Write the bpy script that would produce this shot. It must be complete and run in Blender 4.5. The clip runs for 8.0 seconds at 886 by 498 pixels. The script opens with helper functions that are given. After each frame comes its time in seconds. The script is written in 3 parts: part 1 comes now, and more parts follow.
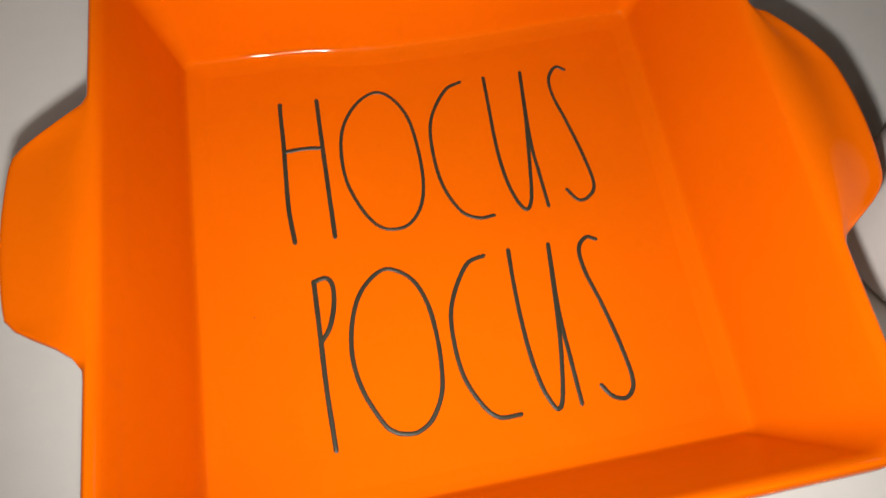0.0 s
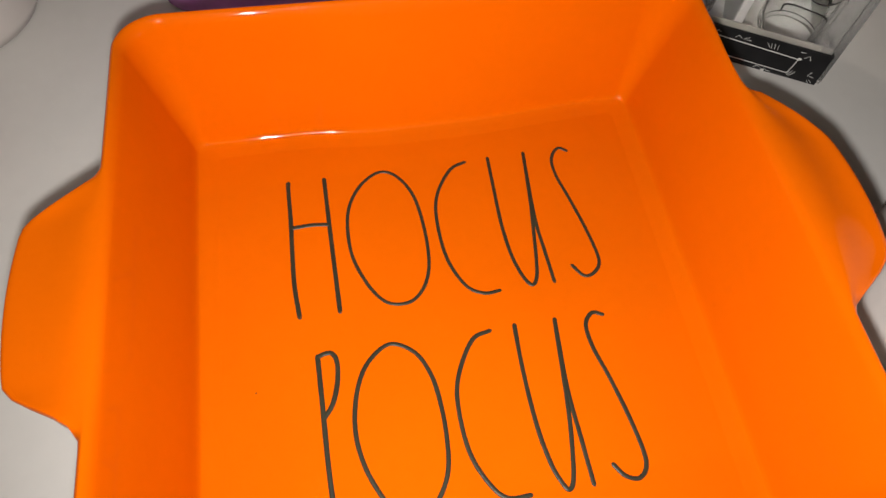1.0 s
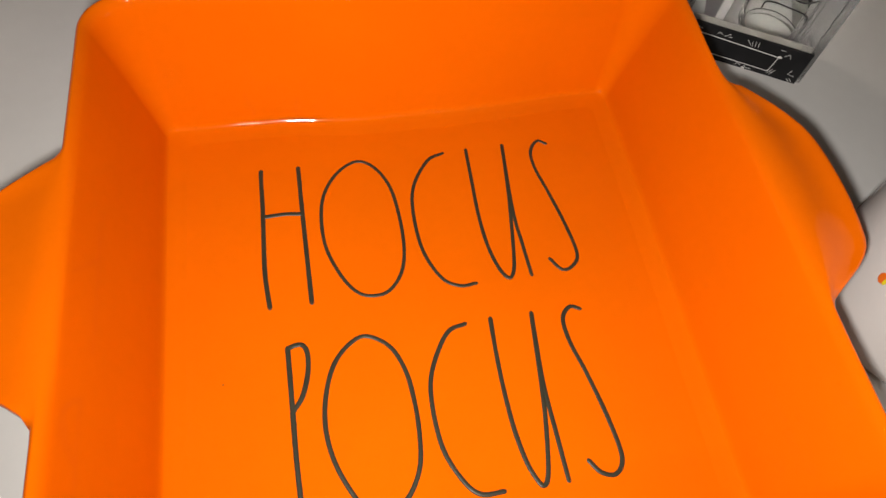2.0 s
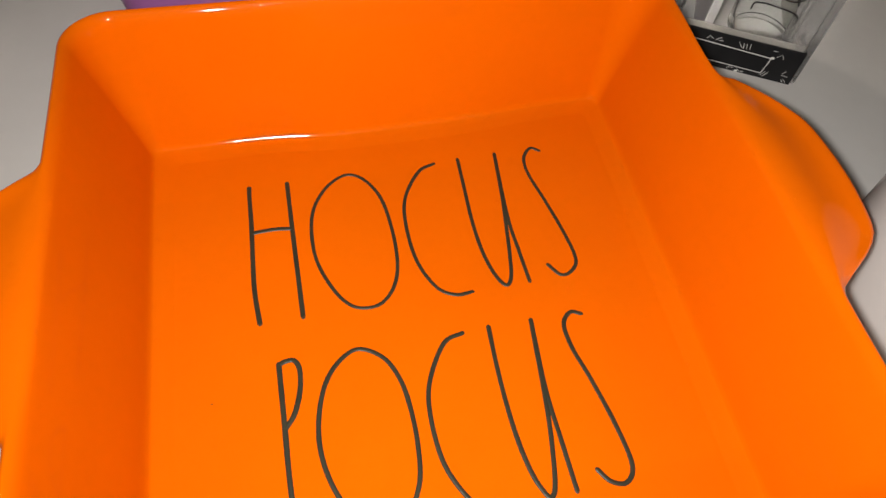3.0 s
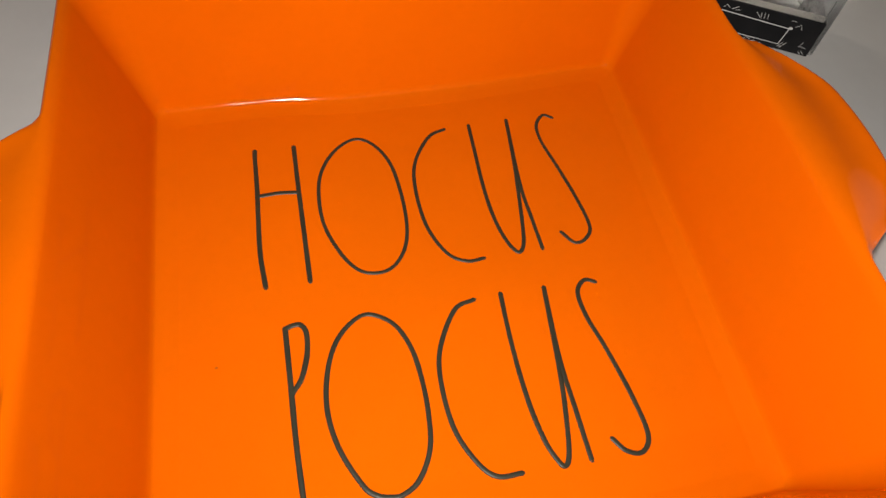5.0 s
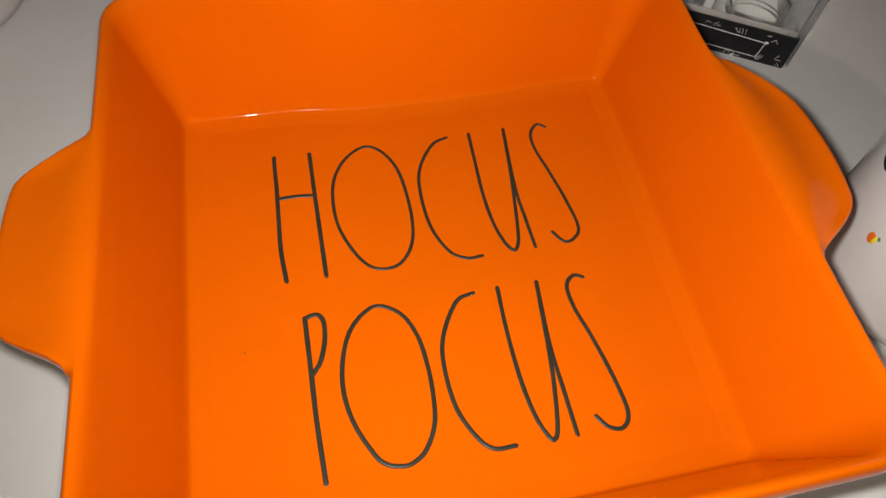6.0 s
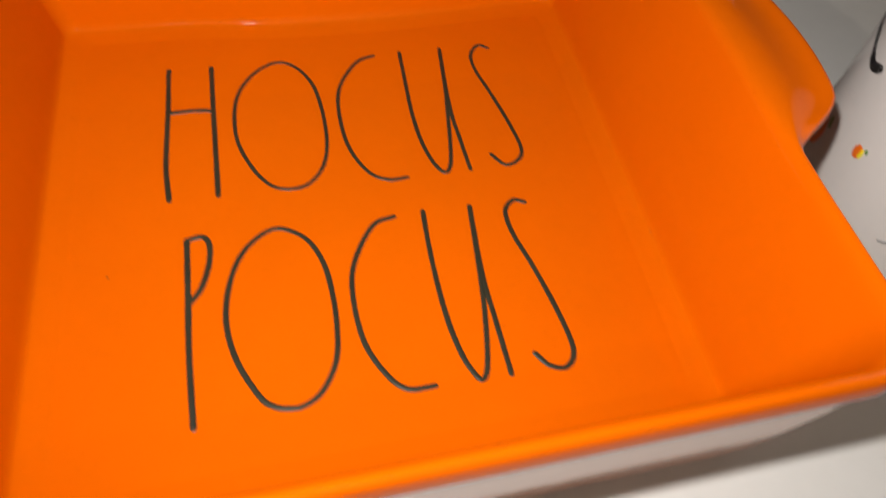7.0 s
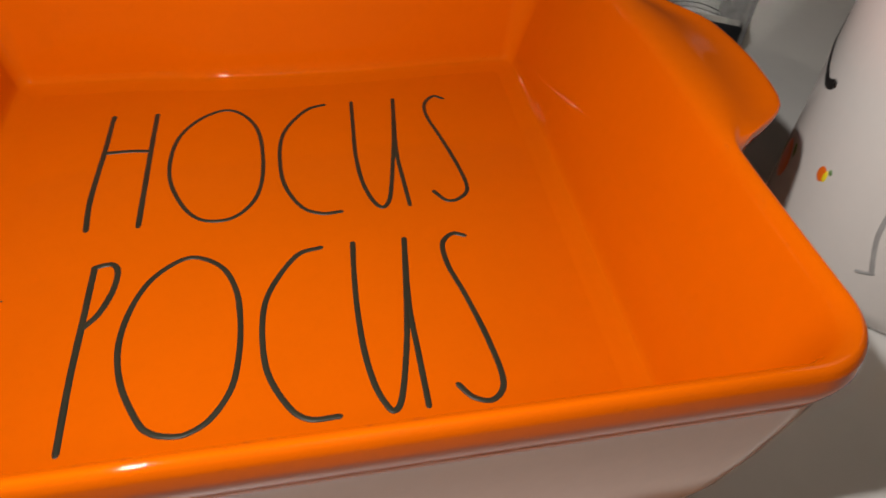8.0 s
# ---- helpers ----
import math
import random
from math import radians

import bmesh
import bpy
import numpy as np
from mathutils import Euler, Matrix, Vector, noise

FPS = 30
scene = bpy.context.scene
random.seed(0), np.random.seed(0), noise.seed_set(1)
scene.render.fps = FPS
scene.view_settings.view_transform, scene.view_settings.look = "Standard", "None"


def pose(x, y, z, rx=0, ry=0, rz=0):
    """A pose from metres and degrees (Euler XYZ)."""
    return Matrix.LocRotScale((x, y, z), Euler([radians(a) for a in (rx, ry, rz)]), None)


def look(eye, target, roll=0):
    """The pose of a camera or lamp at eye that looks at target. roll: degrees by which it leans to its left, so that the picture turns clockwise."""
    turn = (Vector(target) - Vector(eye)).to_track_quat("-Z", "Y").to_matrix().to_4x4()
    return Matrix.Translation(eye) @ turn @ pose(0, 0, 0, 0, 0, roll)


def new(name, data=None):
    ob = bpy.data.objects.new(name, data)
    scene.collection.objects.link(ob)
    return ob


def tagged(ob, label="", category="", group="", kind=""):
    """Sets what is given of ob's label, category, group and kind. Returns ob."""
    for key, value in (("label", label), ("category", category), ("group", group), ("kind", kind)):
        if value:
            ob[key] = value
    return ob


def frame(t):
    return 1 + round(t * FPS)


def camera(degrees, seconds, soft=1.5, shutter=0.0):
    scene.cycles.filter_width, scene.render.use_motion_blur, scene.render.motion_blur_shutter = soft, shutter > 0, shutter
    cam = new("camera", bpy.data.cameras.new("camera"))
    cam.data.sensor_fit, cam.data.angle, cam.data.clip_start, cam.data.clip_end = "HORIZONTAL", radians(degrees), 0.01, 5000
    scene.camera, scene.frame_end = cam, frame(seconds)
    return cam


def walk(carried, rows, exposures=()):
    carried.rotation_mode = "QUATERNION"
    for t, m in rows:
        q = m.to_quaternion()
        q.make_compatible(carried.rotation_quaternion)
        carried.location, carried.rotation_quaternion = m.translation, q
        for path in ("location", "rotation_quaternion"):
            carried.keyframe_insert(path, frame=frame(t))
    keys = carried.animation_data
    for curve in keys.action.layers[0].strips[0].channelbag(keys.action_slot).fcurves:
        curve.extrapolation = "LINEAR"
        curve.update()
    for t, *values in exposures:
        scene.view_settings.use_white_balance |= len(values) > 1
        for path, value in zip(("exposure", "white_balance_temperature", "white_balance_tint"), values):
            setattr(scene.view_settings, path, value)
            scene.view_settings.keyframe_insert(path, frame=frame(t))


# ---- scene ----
cam = camera(64.0, 8.0, shutter=0.5)
PATH = [
    (0, (-0.0607, -0.1015, 0.2371), (0.1226, 0.2808, -0.6686), 13.29),
    (0.3, (-0.0599, -0.0992, 0.2373), (0.1372, 0.2918, -0.6618), 14.53),
    (0.5, (-0.0585, -0.0997, 0.2342), (0.1345, 0.3006, -0.6616), 13.72),
    (0.8, (-0.0614, -0.1024, 0.2357), (0.1485, 0.3658, -0.6226), 12.07),
    (1, (-0.0627, -0.1075, 0.2330), (0.1383, 0.3926, -0.6093), 9.99),
    (1.5, (-0.0649, -0.1099, 0.2317), (0.1404, 0.3972, -0.6054), 10.76),
    (2, (-0.0602, -0.1086, 0.2266), (0.1667, 0.3883, -0.6110), 12.94),
    (2.2, (-0.0600, -0.1092, 0.2258), (0.1697, 0.3912, -0.6090), 12.51),
    (3.3, (-0.0555, -0.1154, 0.2103), (0.1709, 0.4398, -0.5901), 8.47),
    (3.5, (-0.0567, -0.1140, 0.2075), (0.1746, 0.4431, -0.5901), 8.90),
    (4, (-0.0599, -0.1182, 0.2046), (0.1684, 0.4357, -0.5961), 9.05),
    (4.5, (-0.0594, -0.1170, 0.2022), (0.1648, 0.4244, -0.6081), 9.37),
    (4.7, (-0.0593, -0.1160, 0.2034), (0.1674, 0.4204, -0.6095), 9.83),
    (5.8, (-0.0655, -0.1260, 0.2193), (0.1570, 0.3990, -0.6022), 9.82),
    (6, (-0.0672, -0.1291, 0.2261), (0.1611, 0.3968, -0.5932), 10.40),
    (6.2, (-0.0636, -0.1271, 0.2236), (0.1625, 0.4056, -0.5920), 9.79),
    (6.5, (-0.0585, -0.1227, 0.2140), (0.1825, 0.4170, -0.5926), 10.64),
    (6.6, (-0.0542, -0.1261, 0.2090), (0.1840, 0.4208, -0.5936), 10.02),
    (6.8, (-0.0467, -0.1302, 0.1907), (0.2022, 0.4137, -0.6107), 11.04),
    (7, (-0.0429, -0.1408, 0.1772), (0.2107, 0.4083, -0.6191), 11.37),
    (7.2, (-0.0342, -0.1500, 0.1715), (0.2220, 0.4035, -0.6209), 11.45),
    (7.4, (-0.0268, -0.1548, 0.1675), (0.2353, 0.4215, -0.6066), 10.98),
    (7.5, (-0.0232, -0.1537, 0.1675), (0.2383, 0.4380, -0.5950), 10.21),
    (7.7, (-0.0192, -0.1539, 0.1618), (0.2446, 0.4836, -0.5621), 9.02),
    (8, (-0.0127, -0.1602, 0.1501), (0.2114, 0.5362, -0.5317), 5.87),
]
walk(cam, [(t, look(eye, target, roll)) for t, eye, target, roll in PATH],
     [(0, -0.03), (1, 0), (3.5, 0), (4.5, -0.08), (5.8, -0.27), (6.2, -0.2), (6.5, -0.05), (7, -0.28), (7.5, -0.78), (8, -0.6)])


# ---- world and light: a dim room at night, one small hard lamp held over the dish, plus an unseen fill bulb ----
world = bpy.data.worlds.new("night_room")
scene.world = world
world.use_nodes = True
world.node_tree.nodes["Background"].inputs["Color"].default_value = (0.9, 0.88, 0.85, 1)
world.node_tree.nodes["Background"].inputs["Strength"].default_value = 0.06

LAMP = (-0.070, -0.116, 0.220)
flash = new("handheld_lamp", bpy.data.lights.new("handheld_lamp", "SPOT"))
flash.data.energy, flash.data.shadow_soft_size, flash.data.color = 4.2, 0.005, (1.0, 0.96, 0.91)
flash.data.spot_size, flash.data.spot_blend = radians(152), 0.95
flash.matrix_world = look(LAMP, (0.102, 0.066, 0.0))
# added point lamp out of view that brightens the shadows
fill_glow = new("fill_bulb", bpy.data.lights.new("fill_bulb", "POINT"))
fill_glow.data.shadow_soft_size = 0.03
fill_glow.data.energy, fill_glow.data.color = 10.0, (1.0, 0.87, 0.72)
fill_glow.matrix_world = pose(0.05, -1.15, 1.48)


# ---- materials ----
def material(name, colour, rough=0.5, metal=0.0, coat=0.0, spread=0.06, grain=40.0, bump=0.0, bump_scale=400.0, rough_spread=0.0, transmission=0.0, ior=1.5):
    """A Principled material with colour variation at two scales, gloss variation and fine relief, in object metres."""
    m = bpy.data.materials.new(name)
    m.use_nodes = True
    t = m.node_tree
    p = t.nodes["Principled BSDF"]
    p.inputs["Roughness"].default_value = rough
    p.inputs["Metallic"].default_value = metal
    p.inputs["Coat Weight"].default_value = coat
    p.inputs["Coat Roughness"].default_value = 0.04
    p.inputs["Transmission Weight"].default_value = transmission
    p.inputs["IOR"].default_value = ior
    tc = t.nodes.new("ShaderNodeTexCoord")

    def cloud(scale, detail):
        n = t.nodes.new("ShaderNodeTexNoise")
        n.inputs["Scale"].default_value, n.inputs["Detail"].default_value = scale, detail
        t.links.new(tc.outputs["Object"], n.inputs["Vector"])
        return n

    big, small = cloud(grain, 3.0), cloud(grain * 14, 2.0)
    mix = t.nodes.new("ShaderNodeMath")
    mix.operation = "MULTIPLY_ADD"
    mix.inputs[1].default_value = 0.35
    t.links.new(small.outputs["Fac"], mix.inputs[0])
    t.links.new(big.outputs["Fac"], mix.inputs[2])
    ramp = t.nodes.new("ShaderNodeMapRange")
    ramp.inputs["From Min"].default_value, ramp.inputs["From Max"].default_value = 0.35, 1.0
    ramp.inputs["To Min"].default_value, ramp.inputs["To Max"].default_value = 1 - spread, 1 + spread
    t.links.new(mix.outputs[0], ramp.inputs["Value"])
    tint = t.nodes.new("ShaderNodeVectorMath")
    tint.operation = "SCALE"
    tint.inputs[0].default_value = colour
    t.links.new(ramp.outputs["Result"], tint.inputs["Scale"])
    t.links.new(tint.outputs["Vector"], p.inputs["Base Color"])
    if rough_spread:
        r = t.nodes.new("ShaderNodeMapRange")
        r.inputs["To Min"].default_value, r.inputs["To Max"].default_value = max(0.0, rough - rough_spread), rough + rough_spread
        t.links.new(big.outputs["Fac"], r.inputs["Value"])
        t.links.new(r.outputs["Result"], p.inputs["Roughness"])
    if bump:
        b = t.nodes.new("ShaderNodeBump")
        b.inputs["Strength"].default_value, b.inputs["Distance"].default_value = bump, 0.001
        t.links.new(cloud(bump_scale, 2.0).outputs["Fac"], b.inputs["Height"])
        t.links.new(b.outputs["Normal"], p.inputs["Normal"])
    return m


GLAZE = material("orange_glaze", (0.62, 0.102, 0.0004), 0.045, spread=0.05, grain=18, bump=0.05, bump_scale=40, rough_spread=0.012)
GLAZE.node_tree.nodes["Principled BSDF"].inputs["Specular IOR Level"].default_value = 0.22
IVORY = material("pale_glaze", (0.58, 0.285, 0.18), 0.14, spread=0.06, grain=25, bump=0.1, bump_scale=60)
INK = material("dark_grey_ink", (0.027, 0.026, 0.016), 0.42, spread=0.25, grain=120, bump=0.1, bump_scale=900)
INK.node_tree.nodes["Principled BSDF"].inputs["Specular IOR Level"].default_value = 0.25
TABLE = material("white_laminate", (0.62, 0.605, 0.585), 0.40, spread=0.05, grain=9, bump=0.03, bump_scale=900, rough_spread=0.06)
CHINA = material("white_china", (0.62, 0.58, 0.555), 0.16, spread=0.03, grain=25, bump=0.05, bump_scale=70)
BLUSH = material("blush_china", (0.62, 0.50, 0.47), 0.25, spread=0.06, grain=30)
PURPLE = material("purple_glaze", (0.44, 0.16, 0.44), 0.2, spread=0.1, grain=30, bump=0.08, bump_scale=60)
BLACK = material("black_card", (0.012, 0.012, 0.013), 0.42, spread=0.3, grain=90)
BLACK.node_tree.nodes["Principled BSDF"].inputs["Specular IOR Level"].default_value = 0.2
WHITE_INK = material("white_print", (0.70, 0.69, 0.67), 0.5, spread=0.15, grain=200)
CARD = material("white_card", (0.33, 0.32, 0.305), 0.7, spread=0.06, grain=60, bump=0.15, bump_scale=900)
LINING = material("grey_card_edge", (0.21, 0.20, 0.18), 0.6, spread=0.1, grain=60)
CLEAR = material("clear_plastic", (0.97, 0.97, 0.97), 0.03, spread=0.01, transmission=1.0, ior=1.06)
GLASS = material("clear_glass", (0.98, 0.98, 0.98), 0.01, spread=0.01, transmission=1.0, ior=1.14)
HAZY = material("folded_plastic", (0.55, 0.54, 0.53), 0.22, spread=0.05, transmission=0.88, ior=1.05)
FOOT = material("thick_glass", (0.97, 0.97, 0.97), 0.03, spread=0.01, transmission=1.0, ior=1.42)
PRINT_ORANGE = material("orange_print", (0.75, 0.14, 0.01), 0.3, spread=0.15, grain=150)
PRINT_YELLOW = material("yellow_print", (0.78, 0.62, 0.02), 0.3, spread=0.12, grain=150)
PRINT_GREEN = material("green_print", (0.10, 0.20, 0.05), 0.3, spread=0.2, grain=150)
PRINT_GREY = material("grey_print", (0.30, 0.29, 0.285), 0.35, spread=0.2, grain=150)
PRINT_BLACK = material("black_print", (0.012, 0.011, 0.011), 0.3, spread=0.2, grain=150)
BROWN = material("plain_brown", (0.30, 0.18, 0.13), 0.3, spread=0.25, grain=150)
RED = material("red_print", (0.45, 0.10, 0.06), 0.4, spread=0.2, grain=150)
PLASTER = material("plaster", (0.74, 0.72, 0.69), 0.8, spread=0.06, grain=3, bump=0.2, bump_scale=90)
OAK = material("oak_boards", (0.30, 0.20, 0.13), 0.5, spread=0.2, grain=6, bump=0.2, bump_scale=120)


# ---- mesh helpers ----
def part(name, bm, mat, parent=None, label="", smooth=True):
    """Link a bmesh as one mesh object."""
    me = bpy.data.meshes.new(name)
    bm.normal_update()
    bm.to_mesh(me)
    bm.free()
    me.materials.append(mat)
    if smooth:
        me.polygons.foreach_set("use_smooth", [True] * len(me.polygons))
    ob = new(name, me)
    ob.parent = parent
    if label:
        tagged(ob, label)
    return ob


def thing(name, label, category, x=0, y=0, z=0, turn=0, group=""):
    ob = new(name)
    ob.empty_display_size = 0.02
    ob.matrix_basis = pose(x, y, z, 0, 0, turn)
    return tagged(ob, label, category, group)


def block(x0, y0, z0, x1, y1, z1, bevel=0.0, segments=3):
    bm = bmesh.new()
    bmesh.ops.create_cube(bm, size=1)
    for v in bm.verts:
        v.co = Vector(((x0 + x1) / 2 + v.co.x * (x1 - x0), (y0 + y1) / 2 + v.co.y * (y1 - y0), (z0 + z1) / 2 + v.co.z * (z1 - z0)))
    if bevel:
        bmesh.ops.bevel(bm, geom=bm.edges[:], offset=bevel, segments=segments, affect="EDGES", profile=0.5)
    return bm


def lathe(profile, steps=72):
    """A turned form from (radius, height) pairs, bottom outside first."""
    bm = bmesh.new()
    rings = []
    for r, z in profile:
        if r < 1e-6:
            rings.append([bm.verts.new((0, 0, z))])
        else:
            rings.append([bm.verts.new((r * math.cos(2 * math.pi * i / steps), r * math.sin(2 * math.pi * i / steps), z)) for i in range(steps)])
    for a, b in zip(rings, rings[1:]):
        for i in range(steps):
            j = (i + 1) % steps
            quad = [a[i % len(a)], a[j % len(a)], b[j % len(b)], b[i % len(b)]]
            quad = [v for k, v in enumerate(quad) if v not in quad[:k]]
            if len(quad) > 2:
                bm.faces.new(quad)
    return bm


def spline(points, per=10, closed=False):
    """A smooth line through the points (Catmull-Rom)."""
    pts = [Vector(p) for p in points]
    n = len(pts)
    out = []
    for i in range(n if closed else n - 1):
        if closed:
            a, b, c, d = (pts[(i + k) % n] for k in (-1, 0, 1, 2))
        else:
            b, c = pts[i], pts[i + 1]
            a = pts[i - 1] if i else b * 2 - c
            d = pts[i + 2] if i + 2 < n else c * 2 - b
        for s in range(per):
            t = s / per
            out.append(0.5 * (2 * b + (c - a) * t + (2 * a - 5 * b + 4 * c - d) * t * t + (3 * b - a - 3 * c + d) * t ** 3))
    if not closed:
        out.append(pts[-1])
    return out


def stroke(bm, line, half, height, place, closed=False):
    """A low, round-topped bead of ink along a flat line; place() maps (u, v, h) to the surface."""
    n = len(line)
    section = [(-1.0, -0.3), (-0.85, 0.45), (-0.4, 0.9), (0, 1), (0.4, 0.9), (0.85, 0.45), (1.0, -0.3)]
    rows = []
    for i, p in enumerate(line):
        q0 = line[(i - 1) % n] if closed or i else p
        q1 = line[(i + 1) % n] if closed or i < n - 1 else p
        d = (q1 - q0).normalized()
        side = Vector((-d.y, d.x))
        wob = 1 + 0.10 * noise.noise(Vector((p.x * 0.12, p.y * 0.12, 3.0)))
        rows.append([bm.verts.new(place(*(p + side * half * wob * s), height * h)) for s, h in section])
    for i in range(n if closed else n - 1):
        a, b = rows[i], rows[(i + 1) % n]
        for k in range(len(section) - 1):
            bm.faces.new((a[k], a[k + 1], b[k + 1], b[k]))
    if not closed:
        for row, p, q in ((rows[0], line[0], line[1]), (rows[-1], line[-1], line[-2])):
            d = (p - q).normalized()
            arc = []
            for k in range(1, 6):
                ang = math.pi * (k / 6 - 0.5)
                side = Vector((-d.y, d.x)) * math.sin(ang) * (-1 if row is rows[-1] else 1)
                arc.append(bm.verts.new(place(*(p + (d * math.cos(ang) + side * -1) * half), height * -0.3)))
            top = row[3]
            rim = [row[-1]] + (arc if (arc[0].co - row[-1].co).length < (arc[-1].co - row[-1].co).length else arc[::-1]) + [row[0]]
            for u, v in zip(rim, rim[1:]):
                bm.faces.new((top, u, v))


# ---- room: unseen plain surfaces, added to close the place and bounce light ----
def slab(name, box, mat, label, category="room"):
    return tagged(part(name, block(*box), mat, smooth=False), label, category, kind="structure")


slab("floor", (-2.2, -2.2, -0.80, 2.2, 2.2, -0.75), OAK, "dark wooden floor, unseen, added to close the room", "floor")
slab("ceiling", (-2.2, -2.2, 1.75, 2.2, 2.2, 1.80), PLASTER, "plain pale ceiling, unseen, added to close the room", "ceiling")
slab("wall_north", (-2.2, 2.2, -0.75, 2.2, 2.3, 1.75), PLASTER, "plain pale wall, unseen, added to close the room", "wall")
slab("wall_south", (-2.2, -2.3, -0.75, 2.2, -2.2, 1.75), PLASTER, "plain pale wall, unseen, added to close the room", "wall")
slab("wall_east", (2.2, -2.2, -0.75, 2.3, 2.2, 1.75), PLASTER, "plain pale wall, unseen, added to close the room", "wall")
slab("wall_west", (-2.3, -2.2, -0.75, -2.2, 2.2, 1.75), PLASTER, "plain pale wall, unseen, added to close the room", "wall")

# unseen fitting, made up to carry the fill light
bulb = thing("fill_lamp", "small bare bulb hung unseen behind the table, added to lift the shadows", "lamp", 0.05, -1.15, 1.48)
part("ceiling_rose", lathe([(0, 0.27), (0.045, 0.27), (0.045, 0.262), (0.02, 0.245), (0.004, 0.24), (0, 0.24)], 40), PLASTER, bulb)
part("cord", lathe([(0, 0.25), (0.003, 0.25), (0.003, 0.065), (0, 0.065)], 16), PLASTER, bulb)
part("socket", lathe([(0, 0.07), (0.008, 0.07), (0.016, 0.062), (0.017, 0.036), (0.014, 0.034), (0, 0.034)], 32), PLASTER, bulb)
globe = part("bulb", lathe([(0.013, 0.040), (0.016, 0.033), (0.026, 0.018), (0.031, 0.002), (0.030, -0.012), (0.022, -0.024), (0.011, -0.030), (0, -0.0315)], 40), CLEAR, bulb)
globe.visible_shadow = False


table = thing("table", "smooth white table top under the dish", "table", 0.05, 0.15, 0)
part("tabletop", block(-0.75, -0.5, -0.03, 0.75, 0.5, 0, 0.003), TABLE, table)
for sx in (-0.69, 0.69):
    for sy in (-0.44, 0.44):
        part("leg", block(sx - 0.03, sy - 0.03, -0.75, sx + 0.03, sy + 0.03, -0.03, 0.004), TABLE, table)


# ---- the orange dish ----
# corners of the rim in plan, anticlockwise from front left
CORNERS = [Vector(c) for c in ((-0.1232, -0.1025), (0.0884, -0.1096), (0.1088, 0.1070), (-0.1126, 0.1072))]
FLOOR_Z = 0.010


def smooth_step(a):
    a = min(1.0, max(0.0, a))
    return a * a * a * (a * (a * 6 - 15) + 10)


def shoulder(a):
    """Leaves zero gently and comes to one over a long round shoulder."""
    a = min(1.0, max(0.0, a))
    return 1 - (1 - a) ** 3 * (1 + 3 * a)


def handle_reach(side, y):
    """How far the handle stands out from the rim, for the sides 1 (east) and 3 (west)."""
    if side == 3:
        end = (0.0435 - y) / 0.025 if y > 0 else (0.0432 + y) / 0.020
        return 0.0206 * smooth_step(end) * (1 - 0.10 * (y / 0.025) ** 2)
    if side == 1:
        taper = 1 - 0.07 * min(2.0, ((y + 0.005) / 0.020) ** 2)
        waist = 0.0014 * smooth_step(1 - abs(y - 0.056) / 0.022)
        return 0.0218 * shoulder((0.0470 - y) / 0.0345) * shoulder((y + 0.0475) / 0.024) * taper - waist
    return 0.0


def outline(inset, radius, side_points=56, arc_points=12):
    """The rounded outline of the dish at an inset from the rim: points with outward normal and handle reach."""
    n = 4
    lines = []
    for i in range(n):
        a, b = CORNERS[i], CORNERS[(i + 1) % n]
        d = (b - a).normalized()
        out = Vector((d.y, -d.x))
        lines.append((a - out * inset, d, out))

    def meet(k, i):
        (p, d, _), (q, e, _) = lines[k], lines[i]
        s = ((q.x - p.x) * e.y - (q.y - p.y) * e.x) / (d.x * e.y - d.y * e.x)
        return p + d * s

    def cut(i):
        """From corner i to where its rounding meets the side."""
        inside = math.acos(-lines[(i - 1) % n][1].dot(lines[i][1]))
        return radius / math.tan(inside / 2)

    pts = []
    corner = [meet((i - 1) % n, i) for i in range(n)]
    for i in range(n):
        d, out = lines[i][1], lines[i][2]
        a, b = corner[i] + d * cut(i), corner[(i + 1) % n] - d * cut((i + 1) % n)
        for k in range(side_points):
            p = a.lerp(b, k / side_points)
            pts.append((p, out, handle_reach(i, p.y)))
        nxt = lines[(i + 1) % n]
        centre = b - out * radius
        for k in range(arc_points):
            o = out.lerp(nxt[2], k / arc_points).normalized()
            pts.append((centre + o * radius, o, 0.0))
    return pts


# inset from the rim, height, corner radius; on the rim also the share of the handle's reach and its height on the east and west handle
INSIDE = [
    (0.0340, 0.0100, 0.005),
    (0.0266, 0.01, 0.0034), (0.0260, 0.01005, 0.0034), (0.0254, 0.0102, 0.0034), (0.0228, 0.01065, 0.0038), (0.0203, 0.01115, 0.0042), (0.0194, 0.0120, 0.0044), (0.0186, 0.0136, 0.0048),
    (0.0179, 0.0160, 0.0052), (0.0160, 0.0225, 0.006), (0.0132, 0.0305, 0.0075), (0.0108, 0.0385, 0.009), (0.0085, 0.046, 0.0108),
    (0.0066, 0.052, 0.0125), (0.0055, 0.0556, 0.0135), (0.0049, 0.0577, 0.014), (0.004, 0.0594, 0.0145),
]
